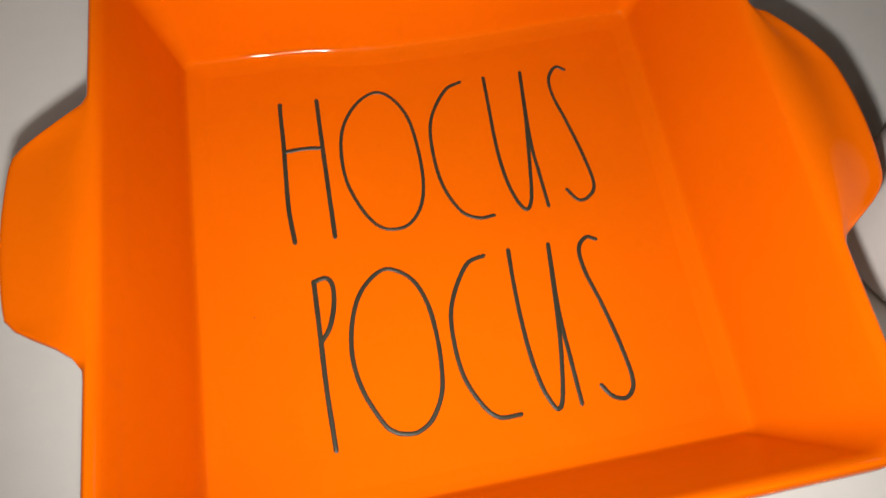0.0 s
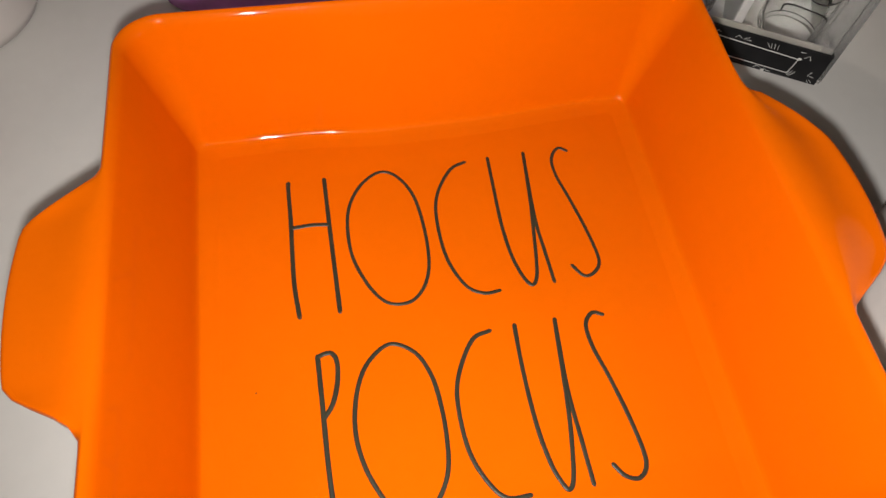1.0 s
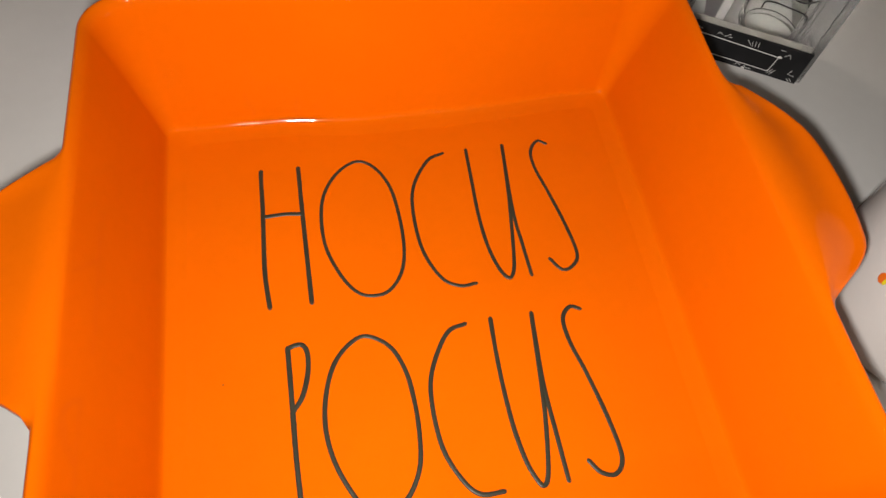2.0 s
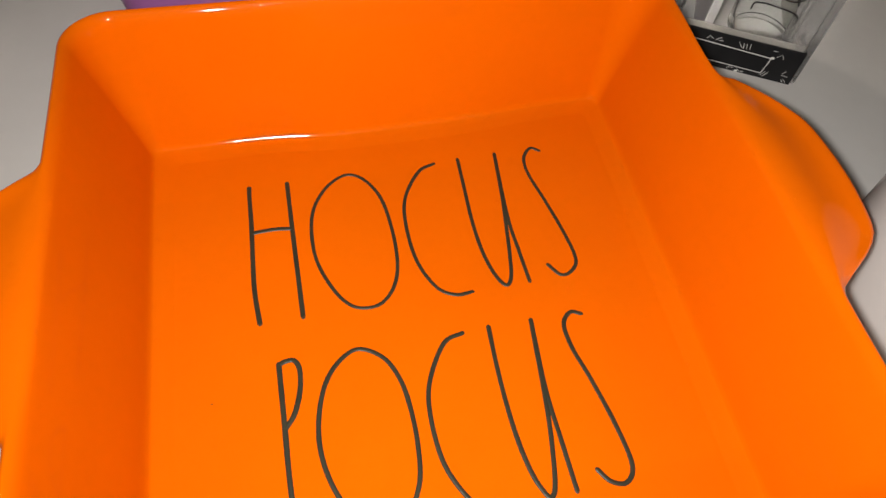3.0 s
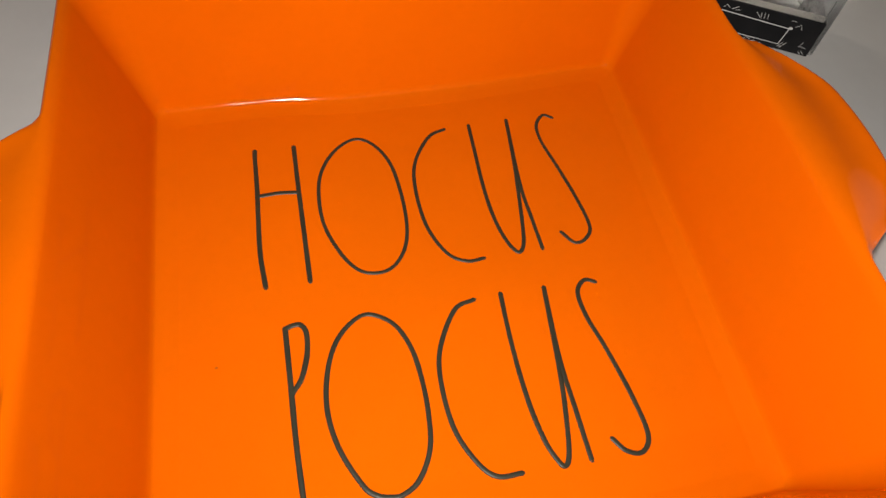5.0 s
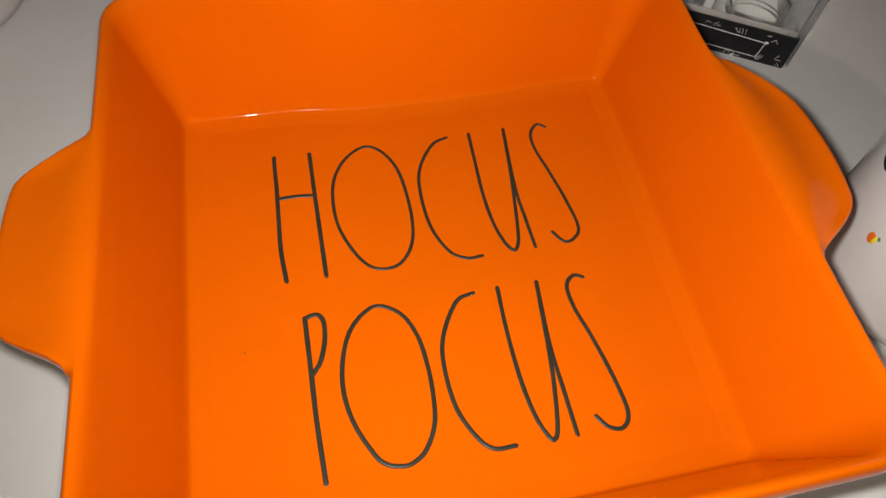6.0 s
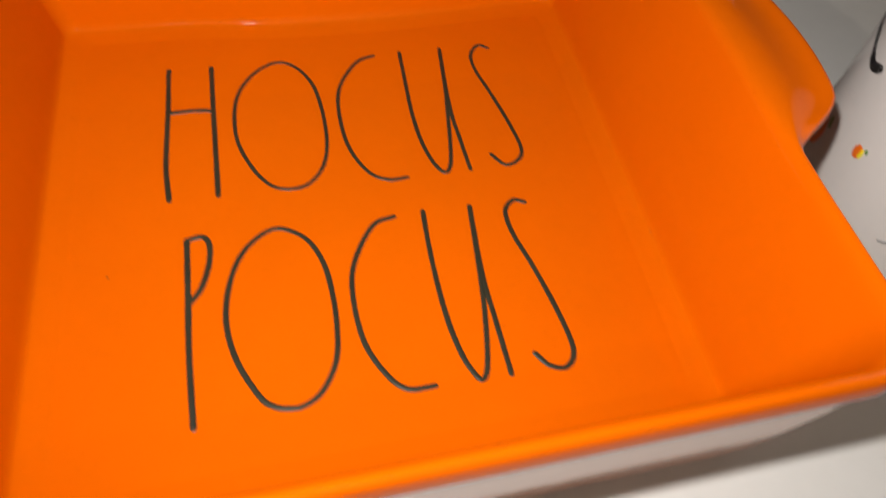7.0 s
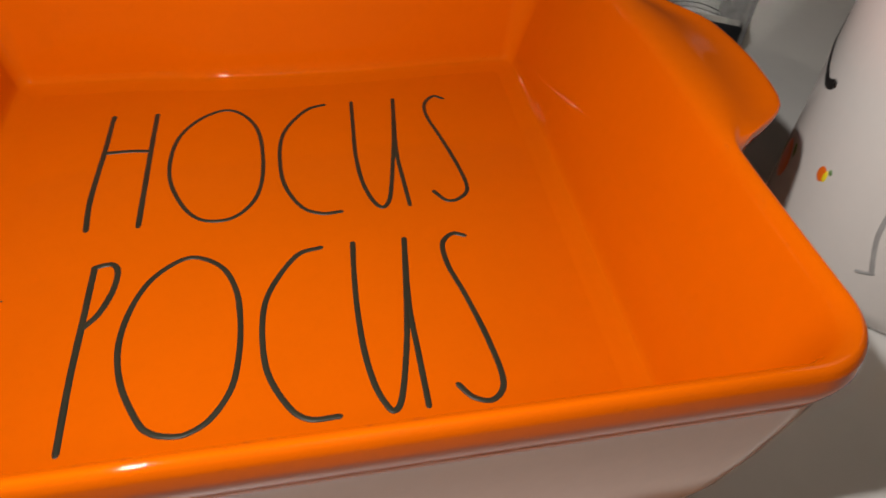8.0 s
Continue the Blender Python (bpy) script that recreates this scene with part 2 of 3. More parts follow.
RIM = [
    (0.003, 0.0603, 0.015, 0.05, 0.0604, 0.0603), (0.0022, 0.0607, 0.0156, 0.15, 0.0609, 0.0606), (0.0017, 0.0606, 0.016, 0.24, 0.0609, 0.0603), (0.0013, 0.0602, 0.016, 0.34, 0.0606, 0.0599),
    (0.0011, 0.06, 0.0162, 0.44, 0.0601, 0.0595), (0.0009, 0.0597, 0.0164, 0.54, 0.0596, 0.0592), (0.0007, 0.0593, 0.0165, 0.64, 0.0593, 0.059), (0.0005, 0.0589, 0.0166, 0.74, 0.0592, 0.059),
    (0.0004, 0.0584, 0.0168, 0.83, 0.0594, 0.0591), (0.0003, 0.0579, 0.017, 0.9, 0.0597, 0.0593), (0.0002, 0.0573, 0.017, 0.95, 0.0599, 0.0594), (0.0001, 0.0566, 0.017, 0.985, 0.0598, 0.0592),
    (0, 0.0556, 0.017, 1, 0.0591, 0.0585), (0.0002, 0.0542, 0.017, 0.985, 0.0578, 0.057), (0.0006, 0.0527, 0.0168, 0.92, 0.056, 0.055), (0.001, 0.0514, 0.0166, 0.62, 0.053, 0.052),
    (0.0014, 0.0503, 0.0166, 0.25, 0.0504, 0.0503), (0.0018, 0.049, 0.0166, 0.06, 0.049, 0.049),
]
OUTSIDE = [
    (0.0023, 0.044, 0.0165), (0.004, 0.028, 0.0165), (0.006, 0.014, 0.017), (0.0078, 0.006, 0.0175), (0.0102, 0.002, 0.018), (0.014, 0, 0.018),
    (0.03, 0, 0.012), (0.032, 0.0015, 0.012),
]
PROFILE = [(i, z, r, 0.0, z, z) for i, z, r in INSIDE] + RIM + [(i, z, r, 0.0, z, z) for i, z, r in OUTSIDE]
CREST = len(INSIDE) + 1                # the ring on top of the rim, from which the handles grow
TIP = len(INSIDE) + 12                 # the ring at the handles' outer edge
GLAZED = len(INSIDE) + len(RIM) - 1    # rings up to here are orange, below it pale


def back_bow(side_out, p, z):
    """The back wall bows a little into the dish, most at its foot."""
    if side_out.y < 0.7 or z > 0.059:
        return 0.0
    return 0.0032 * smooth_step((p.x + 0.062) / 0.048) * smooth_step((0.085 - p.x) / 0.080) * (1 - (z - 0.010) / 0.052)


def build_dish():
    dish = thing("baking_dish", "square glossy orange ceramic baking dish with two handles", "baking dish")
    rings = []
    for k, (inset, z, radius, share, east, west) in enumerate(PROFILE):
        row = []
        for p, out, reach in outline(inset, radius):
            lift = 0.0006 * noise.noise(Vector((p.x * 14, p.y * 14, 1.0))) if 0.047 < z else 0.0
            if out.x > 0.7:  # the rim rises towards the east handle
                lift += 0.0018 * smooth_step(1 - abs(p.y) / 0.065) * smooth_step((z - 0.040) / 0.018)
            q = p + out * (reach * share - (back_bow(out, p, z) if 0 < k < CREST else 0.0))
            # a handle leaves the rim level with it and only dips where it is wide
            dip = east if p.x > 0 else west
            level = max(dip, 0.0604) if CREST <= k < TIP - 1 else dip
            row.append(Vector((q.x, q.y, z + lift + (level - z) * smooth_step(reach / 0.0025) + (dip - level) * smooth_step((reach - 0.007) / 0.013))))
        rings.append(row)
    ease = [r for _, _, r in outline(0.0, 0.017)]
    n = len(rings[0])
    # normals of the whole form, so that the parts meet without a seam
    grid = np.array([[tuple(v) for v in row] for row in rings])
    along = np.roll(grid, -1, axis=1) - np.roll(grid, 1, axis=1)
    across = np.gradient(grid, axis=0)
    normals = np.cross(along, across)
    normals /= np.maximum(np.linalg.norm(normals, axis=2, keepdims=True), 1e-12)
    if normals[0, 5, 2] < 0:
        normals = -normals
    normals[:1] = (0, 0, 1)

    def piece(name, mat, keep, label="", caps=()):
        used, faces = {}, []

        def vid(r, i):
            return used.setdefault((r, i), len(used))

        for r in range(len(rings) - 1):
            for i in range(n):
                if keep(r, i):
                    j = (i + 1) % n
                    faces.append((vid(r, i), vid(r + 1, i), vid(r + 1, j), vid(r, j)))
        for r in caps:
            faces.append(tuple(vid(r, i) for i in (range(n) if r == 0 else range(n - 1, -1, -1))))
        me = bpy.data.meshes.new(name)
        me.from_pydata([tuple(rings[r][i]) for r, i in used], [], faces)
        me.materials.append(mat)
        me.polygons.foreach_set("use_smooth", [True] * len(me.polygons))
        flip = me.polygons[0].normal.dot(Vector(normals[list(used)[0]])) < 0
        if flip:
            me.flip_normals()
        me.normals_split_custom_set_from_vertices([tuple(normals[k]) for k in used])
        ob = new(name, me)
        ob.parent = dish
        if label:
            tagged(ob, label)

    def handle(r, i):
        return CREST <= r < GLAZED and min(ease[i], ease[(i + 1) % n]) > 0.0012

    piece("body", GLAZE, lambda r, i: r < GLAZED and not handle(r, i), "glossy orange inside and rolled rim", caps=(0,))
    piece("handle", GLAZE, lambda r, i: handle(r, i) and rings[TIP][i].x < 0)
    piece("handle", GLAZE, lambda r, i: handle(r, i) and rings[TIP][i].x > 0)
    piece("outer_wall", IVORY, lambda r, i: r >= GLAZED, "pale pinkish glazed outside", caps=(len(rings) - 1,))
    return dish


dish = build_dish()

# hand-drawn letters on the floor of the dish, in millimetres
LETTERS = [
    ('H', [[(-61.8, 64.7), (-62.2, 60.6), (-63.0, 46.8), (-64.0, 34.8), (-65.1, 19.5), (-64.9, 6.3)], [(-48, 64.5), (-49.2, 43), (-51, 6)], [(-62.8, 43.6), (-55.5, 43.8), (-49.3, 43)]], False, 0.88),
    ('O', [[(-25.6, 64.4), (-33.4, 60.3), (-39.7, 51.7), (-42.6, 41.5), (-43.1, 28.2), (-40.2, 16.5), (-36.1, 8.6), (-31.2, 5.4), (-24.7, 6.0), (-19.0, 11.9), (-15.7, 21.3), (-14.4, 35.6), (-15.2, 50.6), (-19.5, 60.7)]], True, 0.7),
    ('C', [[(9, 64), (2, 61), (-5.8, 50), (-8.8, 38), (-9, 21), (-5, 8.5), (0.8, 4), (7, 4)]], False, 0.72),
    ('U', [[(18.7, 64.6), (17.2, 50.0), (15.5, 32.7), (15.3, 18.8), (16.8, 8.8), (19.3, 4.1), (22.0, 6.9), (24.4, 15.2), (27.8, 30.5), (30.3, 42.5), (34.2, 64.9)], [(34.2, 64.9), (29.4, 33.4), (28.5, 17.3), (28.0, 3.8)]], False, 0.76),
    ('S', [[(53, 63), (49.5, 65), (45.2, 60), (44.3, 51.5), (46, 39), (47.8, 23), (48, 10), (44.4, 5), (40, 4.3), (36.8, 9.5)]], False, 0.72),
    ('P', [[(-61, -9), (-62, -29), (-62.9, -46), (-63.3, -66)], [(-61, -9.3), (-58.8, -8.6), (-56.5, -8.7), (-55.2, -10.8), (-55.1, -14.5), (-56.1, -20), (-58.6, -26.5), (-61.9, -30.6)]], False, 0.9),
    ('O', [[(-35.1, -9.4), (-41.0, -11.1), (-47.1, -17.3), (-51.2, -27.0), (-53.0, -38.3), (-51.6, -49.8), (-47.3, -60.8), (-44.4, -64.2), (-41.1, -65.6), (-37.0, -65.8), (-31.8, -62.8), (-27.0, -55.2), (-24.9, -45.1), (-24.2, -34.1), (-24.9, -23.5), (-28.3, -14.4)]], True, 0.82),
    ('C', [[(-1, -10.8), (-8.2, -13.2), (-16, -25), (-18.8, -36), (-18.8, -51), (-15, -62), (-10.5, -67), (-3.3, -67.6)]], False, 0.82),
    ('U', [[(8.1, -10.3), (6.5, -23.8), (5.4, -37.7), (5.1, -50.3), (5.9, -60.3), (7.4, -65.9), (9.0, -68.5), (11.3, -65.9), (14.4, -55.6), (17.7, -41.1), (23.1, -10.8)], [(23.1, -10.8), (19.3, -36.2), (18.2, -53.1), (17.3, -68.8)]], False, 0.84),
    ('S', [[(41.2, -12.4), (37.6, -11), (33.7, -15), (33.2, -24), (35.1, -36), (36.8, -52), (36.8, -65), (33, -69.8), (28.4, -68.4), (25.6, -64)]], False, 0.84),
]


def on_floor(u, v, h):
    return (u / 1000, v / 1000, FLOOR_Z + h)


for _, strokes, closed, half_width in LETTERS:
    bm = bmesh.new()
    for points in strokes:
        stroke(bm, spline(points, 8, closed), half_width, 0.00028, on_floor, closed)
    bmesh.ops.recalc_face_normals(bm, faces=bm.faces[:])
    part("letter", bm, INK, dish, "thin dark grey hand-drawn letter")


# a brown line down the pale front, below the rim
def on_front(u, v, h):
    y = CORNERS[0].y + (u / 1000 - CORNERS[0].x) / (CORNERS[1].x - CORNERS[0].x) * (CORNERS[1].y - CORNERS[0].y)
    return (u / 1000, y + 0.0018 + (0.049 - v / 1000) * 0.10 - h, v / 1000)


bm = bmesh.new()
stroke(bm, spline([Vector(p) for p in ((-55.2, 48.7), (-55.3, 42.0), (-55.2, 33.0), (-55.0, 23.0), (-54.8, 14.0))], 8), 1.1, 0.00025, on_front)
bmesh.ops.recalc_face_normals(bm, faces=bm.faces[:])
part("brown_line", bm, BROWN, dish, "thin brown line on the pale outside")

speck = bmesh.new()
bmesh.ops.create_uvsphere(speck, u_segments=10, v_segments=6, radius=0.00032)
for v in speck.verts:
    v.co = Vector((-0.082 + v.co.x, -0.018 + v.co.y * 0.8, FLOOR_Z + 0.00005 + v.co.z * 0.4))
part("glaze_speck", speck, INK, dish, "tiny dark speck in the glaze")


# ---- printed white mug ----
MUG_R = 0.044


def build_mug():
    mug = thing("mug", "white china mug with orange, yellow and grey printed drawings", "mug", 0.182, -0.034, 0)
    prof = [(0, 0.003), (0.030, 0.003), (0.032, 0.0), (0.037, 0.0), (0.0405, 0.0012), (0.0428, 0.004), (MUG_R, 0.009), (MUG_R, 0.06), (MUG_R, 0.117), (0.0436, 0.1195),
            (0.0425, 0.1203), (0.0412, 0.1195), (0.0405, 0.117), (0.0402, 0.06), (0.0398, 0.014), (0.036, 0.008), (0, 0.0075)]
    part("body", lathe(prof, 96), CHINA, mug)

    def place(u, v, h):
        # u: degrees round the mug in 0.768 mm steps, v: height in mm
        a = u / 1000 / MUG_R
        return ((MUG_R + h) * math.cos(a), (MUG_R + h) * math.sin(a), v / 1000)

    def deg(points):
        return [(math.radians(a) * MUG_R * 1000, z) for a, z in points]

    def blob(name, a, z, ra, rz, mat, turn=0.0, level=0.00025, cut=None, steps=28):
        bm = bmesh.new()
        ca = math.radians(a) * MUG_R * 1000
        rows = []
        for k in range(5):
            s = k / 4
            row = []
            for i in range(steps):
                t = 2 * math.pi * i / steps
                x, y = ra * s * math.cos(t), rz * s * math.sin(t)
                if cut:
                    x = min(max(x, cut[0]), cut[1])
                x, y = x * math.cos(turn) - y * math.sin(turn), x * math.sin(turn) + y * math.cos(turn)
                row.append(bm.verts.new(place(ca + x, z + y, level if k < 4 else 0.00003)))
            rows.append(row)
        for p, q in zip(rows, rows[1:]):
            for i in range(steps):
                j = (i + 1) % steps
                bm.faces.new((p[i], p[j], q[j], q[i]))
        bmesh.ops.remove_doubles(bm, verts=bm.verts[:], dist=1e-6)
        return part(name, bm, mat, mug)

    def line(name, points, half, mat, level=0.00022):
        bm = bmesh.new()
        stroke(bm, spline([Vector(p) for p in deg(points)], 8), half, level, place)
        bmesh.ops.recalc_face_normals(bm, faces=bm.faces[:])
        return part(name, bm, mat, mug)

    blob("printed_dot", 177.2, 37.0, 1.7, 2.4, PRINT_ORANGE)
    blob("printed_dot", 179.2, 37.2, 0.7, 1.9, PRINT_YELLOW, level=0.0004)
    blob("printed_leaf", 180.6, 39.2, 0.6, 0.9, PRINT_GREEN, turn=0.5)
    blob("printed_pumpkin", 149.0, 27.5, 5.0, 6.5, PRINT_ORANGE)
    blob("printed_leaf", 155.5, 33.5, 1.0, 2.2, PRINT_GREEN, turn=0.4)
    blob("printed_pumpkin", 239.0, 16.0, 6.6, 6.6, PRINT_YELLOW)
    blob("printed_pumpkin", 240.2, 14.5, 5.2, 5.0, PRINT_ORANGE, level=0.0004)
    blob("printed_oval", 211.5, 53.0, 8.0, 9.4, PRINT_YELLOW, turn=0.3)
    for a, z, w in ((199.0, 56.8, 12.0), (200.6, 50.2, 18.0), (206.0, 62.5, 10.0)):
        line("printed_stripe", [(a, z), (a + w * 0.5, z - w * 0.10), (a + w, z - w * 0.22)], 1.75, PRINT_BLACK, 0.0005)
    line("printed_line", [(205.6, 44.5), (206.4, 33), (209.0, 26), (211.6, 20.8)], 0.7, PRINT_GREY)
    line("printed_line", [(212.0, 21.0), (209.5, 20.0), (206.8, 19.2)], 0.6, PRINT_GREY)
    line("printed_line", [(226, 36.4), (222.4, 34.9), (218.3, 31.6)], 0.7, PRINT_GREY)
    line("printed_line", [(218.3, 31.4), (221.0, 29), (224.0, 25.6)], 0.7, PRINT_GREY)
    line("printed_box", [(186.5, 83.0), (180.0, 78.5), (181.5, 74.0), (190.4, 65.0)], 0.95, PRINT_GREY)
    line("printed_box", [(190.4, 65.0), (196.0, 67.0), (203.0, 70.0)], 0.95, PRINT_GREY)
    line("printed_hook", [(128.0, 69.0), (131.5, 62.5), (141.0, 60.8), (151.0, 56.8)], 1.0, PRINT_BLACK, 0.0004)
    line("printed_hook", [(150.0, 57.2), (155.0, 56.2), (160.5, 58.0)], 1.5, PRINT_BLACK, 0.0004)
    return mug


build_mug()


# ---- clear gift box with tumblers ----
def build_gift_box():
    BAND, HIGH, WIDE, DEEP, T = 0.0185, 0.105, 0.150, 0.082, 0.0006
    box = thing("gift_box", "clear plastic gift box with a black printed card base", "gift box", 0.1945, 0.0907, 0, -31)
    # local x runs back along the front face (negative), local y away from the dish
    tray = bmesh.new()
    for x0, y0, x1, y1 in ((-WIDE, 0, 0, 0.0009), (-WIDE, DEEP - 0.0009, 0, DEEP), (-0.0009, 0.0009, 0, DEEP - 0.0009), (-WIDE, 0.0009, -WIDE + 0.0009, DEEP - 0.0009)):
        wall = block(x0, y0, 0.0004, x1, y1, BAND)
        keep = bpy.data.meshes.new("band_wall")
        wall.to_mesh(keep)
        wall.free()
        tray.from_mesh(keep)
        bpy.data.meshes.remove(keep)
    base = part("card_base", tray, BLACK, box, smooth=False)
    lining = [(-WIDE + 0.001, 0.0024, -0.001, 0.0030), (-WIDE + 0.001, DEEP - 0.003, -0.001, DEEP - 0.0024), (-0.0030, 0.003, -0.0024, DEEP - 0.003)]
    for k, (x0, y0, x1, y1) in enumerate(lining):
        part("lining", block(x0, y0, 0.0013, x1, y1, BAND + (0.0021 if k == 0 else -0.0004)), LINING, box, smooth=False)
    part("card_floor", block(-WIDE + 0.001, 0.001, 0.0004, -0.001, DEEP - 0.001, 0.0012), CARD, box, smooth=False)
    for x0, y0, x1, y1 in ((-WIDE, 0.0012, -0.0012, 0.0012 + T), (-WIDE, DEEP - 0.0018, -0.0012, DEEP - 0.0012), (-0.0018, 0.0018, -0.0012, DEEP - 0.0018), (-WIDE + 0.0012, 0.0018, -WIDE + 0.0018, DEEP - 0.0018)):
        ob = part("clear_side", block(x0, y0, 0.0016, x1, y1, HIGH), CLEAR, box, smooth=False)
        ob.visible_shadow = False

    def face(u, v, h):
        return (u / 1000, -0.00004 - h, v / 1000)

    def bars(name, points, half, mat):
        bm = bmesh.new()
        for seg in points:
            stroke(bm, [Vector(p) for p in seg], half, 0.0001, face)
        bmesh.ops.recalc_face_normals(bm, faces=bm.faces[:])
        return part(name, bm, mat, base)

    bars("printed_frame", [[(-130, 13.4), (-60, 13.4), (-14.0, 12.0)], [(-13.6, 12.2), (-14.2, 7), (-14.8, 3.1)], [(-14.8, 3.1), (-70, 3.6), (-130, 3.6)]], 0.2, WHITE_INK)
    marks = [[(-30.5, 16.2), (-28.3, 14.0)], [(-28.3, 16.4), (-27.6, 13.6)], [(-26.8, 16.6), (-26.2, 13.8)], [(-25.2, 16.7), (-24.7, 14.0)],
             [(-14.5, 16.2), (-12.3, 16.4)], [(-11.6, 13.4), (-9.6, 15.2), (-8.4, 13.0)], [(-4.4, 7.1), (-5.6, 4.6), (-2.4, 4.4)], [(-3.6, 2.6), (-2.0, 1.2)], [(-4.6, 2.0), (-3.2, 0.9)],
             [(-11.5, 4.8), (-13.4, 1.6)], [(-12.9, 4.8), (-14.5, 1.8)], [(-30.6, 1.0), (-29.4, 2.7), (-27.6, 1.9)], [(-25.9, 2.4), (-24.4, 1.2), (-22.2, 1.4)],
             [(-45.2, 14.6), (-44.1, 16.2), (-42.4, 15.0)], [(-41.3, 14.6), (-39.0, 16.6)], [(-39.6, 14.7), (-37.6, 15.1)], [(-54.9, 14.5), (-53.9, 16.0), (-52.3, 15.2)], [(-51.6, 1.2), (-49.9, 2.4)]]
    bars("printed_mark", marks, 0.11, WHITE_INK)
    bars("printed_spot", [[(-13.5, 12.4), (-12.8, 12.3)], [(-26.3, 0.9), (-25.7, 0.9)]], 0.62, WHITE_INK)
    for x0, x1 in ((-0.0105, -0.0026), (-0.0062, -0.0030)):
        ob = part("folded_edge", block(x0, 0.0020 + (x1 + 0.0031), x0 * 0 + x1, 0.0023 + (x1 + 0.0031), BAND - 0.004, HIGH), HAZY, box, smooth=False)
        ob.visible_shadow = False
    return box


build_gift_box()


def tumbler(local, name="tumbler", label="clear glass tumbler with black hand-drawn strokes in the box", scale=1.0, written=True):
    m = pose(0.1945, 0.0907, 0, 0, 0, -31) @ Vector(local)
    glass = thing(name, label, "glass", m.x, m.y, m.z, -31, "glasses in the box")
    r = 0.0162 * scale

    def width(z):
        return r + 0.0014 * (z / 0.085) ** 0.8

    prof = [(0, 0.0), (r - 0.0018, 0.0), (r, 0.0015)] + [(width(z), z) for z in (0.01, 0.02, 0.035, 0.05, 0.065, 0.084)]
    prof += [(width(0.084) - 0.0009, 0.0852)] + [(width(z) - 0.0017, z) for z in (0.084, 0.065, 0.05, 0.035, 0.02, 0.011)] + [(r - 0.004, 0.0085), (0, 0.008)]
    ob = part("glass_body", lathe(prof, 64), GLASS, glass)
    ob.visible_shadow = False
    foot = part("thick_foot", lathe([(r - 0.0034, 0.0086), (r - 0.0022, 0.0092), (r - 0.0019, 0.0102), (r - 0.0024, 0.0112), (r - 0.0036, 0.0100), (r - 0.0034, 0.0086)], 64), FOOT, glass)
    foot.visible_shadow = False
    if not written:
        def band(u, v, h):
            rr = width(v / 1000) + h
            return (rr * math.cos(u / 1000 / rr), rr * math.sin(u / 1000 / rr), v / 1000)
        for z, lean in ((23.5, 0.8), (26.0, -0.6), (30.0, 1.0), (32.5, 0.3)):
            bm = bmesh.new()
            stroke(bm, [Vector((-50 + 4 * k, z + lean * math.sin(k / 4))) for k in range(26)], 0.22, 0.0002, band)
            bmesh.ops.recalc_face_normals(bm, faces=bm.faces[:])
            part("red_line", bm, RED, glass)
    if written:
        def place(u, v, h):
            rr = width(v / 1000) + h
            a = -math.pi / 2 - 0.12 + u / 1000 / rr
            return (rr * math.cos(a), rr * math.sin(a), v / 1000)
        for points in ([(-11, 27.5), (-10.5, 31), (-5, 33.6), (3, 33.6), (9, 31.6), (11.5, 28.5), (11.5, 25.5)], [(-7, 43), (-1, 39), (6, 38.2), (13, 41)], [(-9, 54), (2, 50), (11, 54)], [(-1, 44), (0, 43.4)]):
            bm = bmesh.new()
            stroke(bm, spline(points, 8), 0.4, 0.0002, place)
            bmesh.ops.recalc_face_normals(bm, faces=bm.faces[:])
            part("drawn_stroke", bm, PRINT_BLACK, glass)
    return glass


tumbler((-0.0192, 0.0208, 0.0014))
tumbler((-0.0740, 0.0222, 0.0014), label="clear glass tumbler with thin red lines in the box", written=False)
divider = part("divider", block(-0.0022, -0.034, 0, 0.0022, 0.034, 0.085, 0.0004, 1), CARD, smooth=False)
divider.matrix_basis = pose(0.1945, 0.0907, 0, 0, 0, -31) @ pose(-0.0466, 0.039, 0.0014)
tagged(divider, "white card divider between the glasses in the box", "card divider")


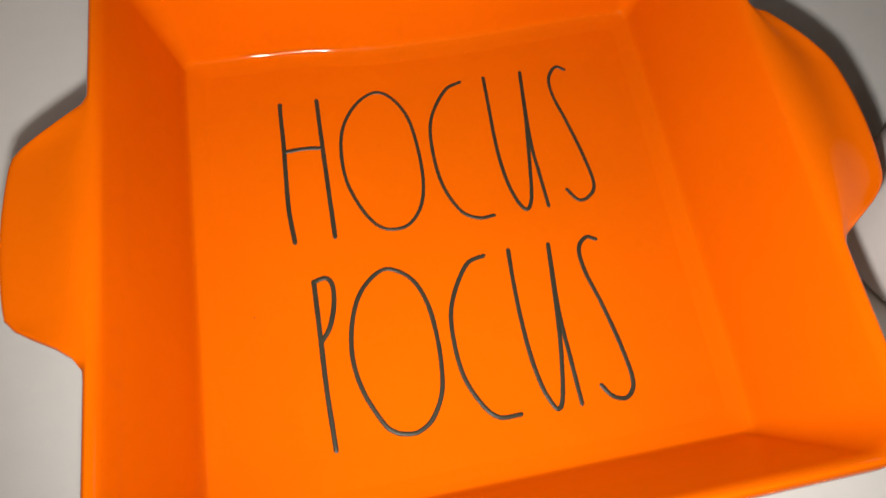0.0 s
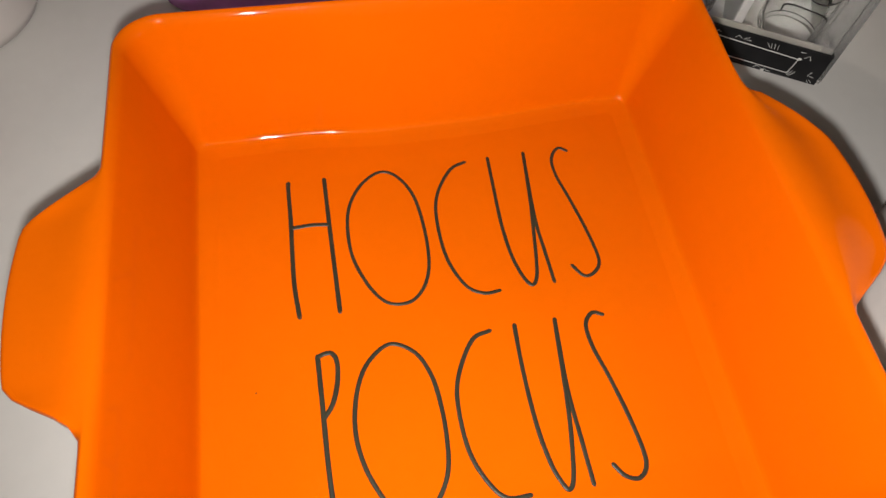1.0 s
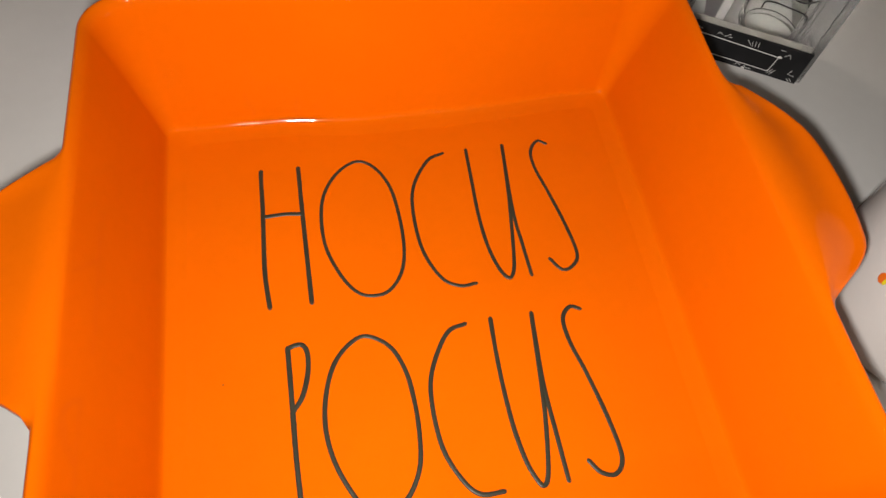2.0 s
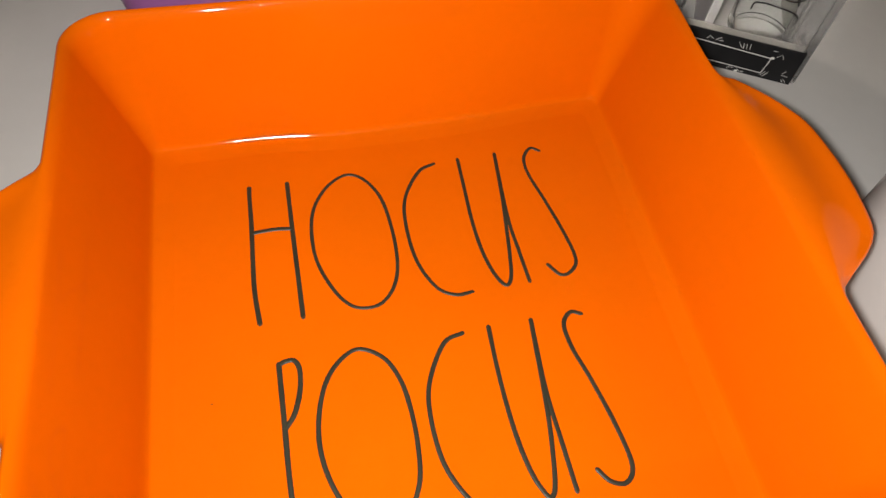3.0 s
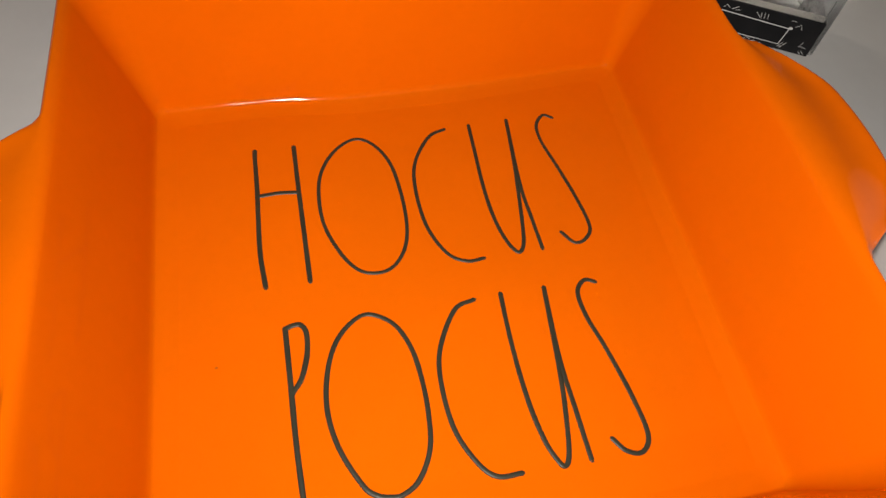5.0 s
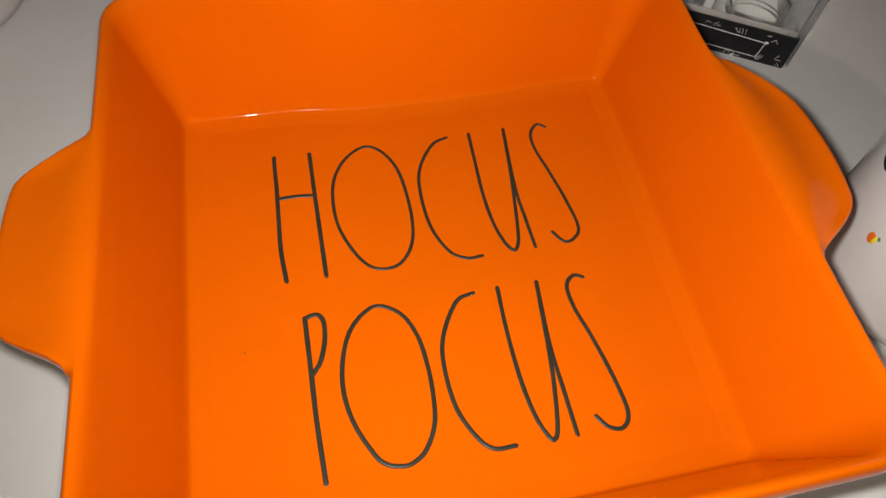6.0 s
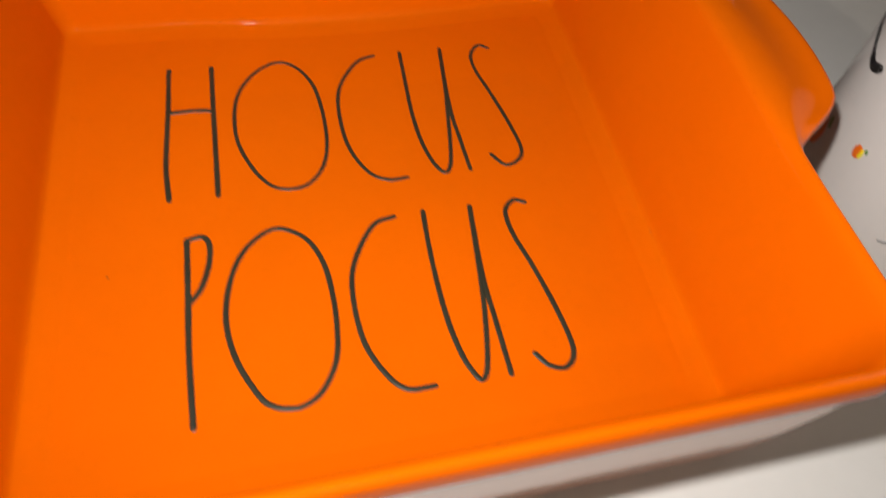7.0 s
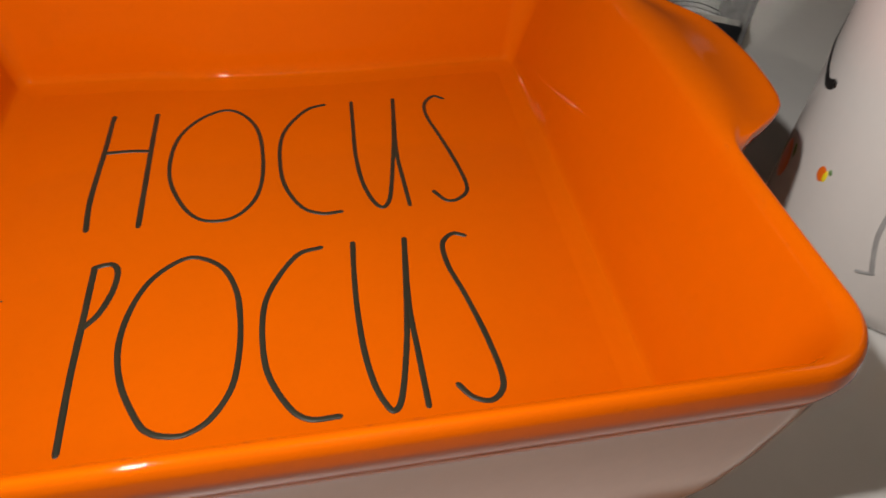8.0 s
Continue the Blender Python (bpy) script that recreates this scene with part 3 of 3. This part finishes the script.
# ---- purple dish behind ----
def build_purple_dish():
    ob = thing("purple_dish", "glossy dark purple ceramic dish standing on the table", "dish", 0.0, 0.235, 0)
    bm = bmesh.new()
    steps = 10
    rings = []
    for hx, hy, r, z in ((0.06, 0.03, 0.01, 0.0015), (0.097, 0.052, 0.011, 0.0015), (0.099, 0.054, 0.012, 0.0), (0.102, 0.057, 0.012, 0.0008), (0.104, 0.059, 0.013, 0.004), (0.111, 0.066, 0.016, 0.045),
                         (0.113, 0.068, 0.017, 0.053), (0.112, 0.067, 0.017, 0.0555), (0.110, 0.065, 0.016, 0.056), (0.108, 0.063, 0.015, 0.054), (0.101, 0.056, 0.013, 0.014), (0.096, 0.051, 0.012, 0.009), (0.06, 0.03, 0.01, 0.008)):
        row = []
        for cx, cy, start in ((hx - r, -hy + r, -90), (hx - r, hy - r, 0), (-hx + r, hy - r, 90), (-hx + r, -hy + r, 180)):
            for k in range(steps + 1):
                a = radians(start + 90 * k / steps)
                row.append(bm.verts.new((cx + r * math.cos(a), cy + r * math.sin(a), z)))
        rings.append(row)
    n = len(rings[0])
    for a, b in zip(rings, rings[1:]):
        for i in range(n):
            bm.faces.new((a[i], a[(i + 1) % n], b[(i + 1) % n], b[i]))
    bm.faces.new(rings[0][::-1])
    bm.faces.new(rings[-1])
    part("body", bm, PURPLE, ob)
    return ob


build_purple_dish()


# ---- white cups on the west side ----
def build_cup(x, y, r, h, mat, label):
    cup = thing("cup", label, "cup", x, y, 0, 0, "cups beside the dish")
    prof = [(0, 0.002), (r * 0.7, 0.002), (r * 0.74, 0), (r * 0.86, 0), (r * 0.95, 0.002), (r, 0.008), (r, h - 0.004), (r - 0.001, h - 0.001), (r - 0.002, h), (r - 0.0032, h - 0.001), (r - 0.004, h - 0.004), (r - 0.0042, 0.012), (r * 0.8, 0.007), (0, 0.0065)]
    part("body", lathe(prof, 72), mat, cup)
    return cup


build_cup(-0.205, 0.196, 0.047, 0.095, CHINA, "plain white glazed cup standing on the table")
build_cup(-0.227, 0.110, 0.056, 0.020, BLUSH, "low pinkish round saucer with a dark edge")
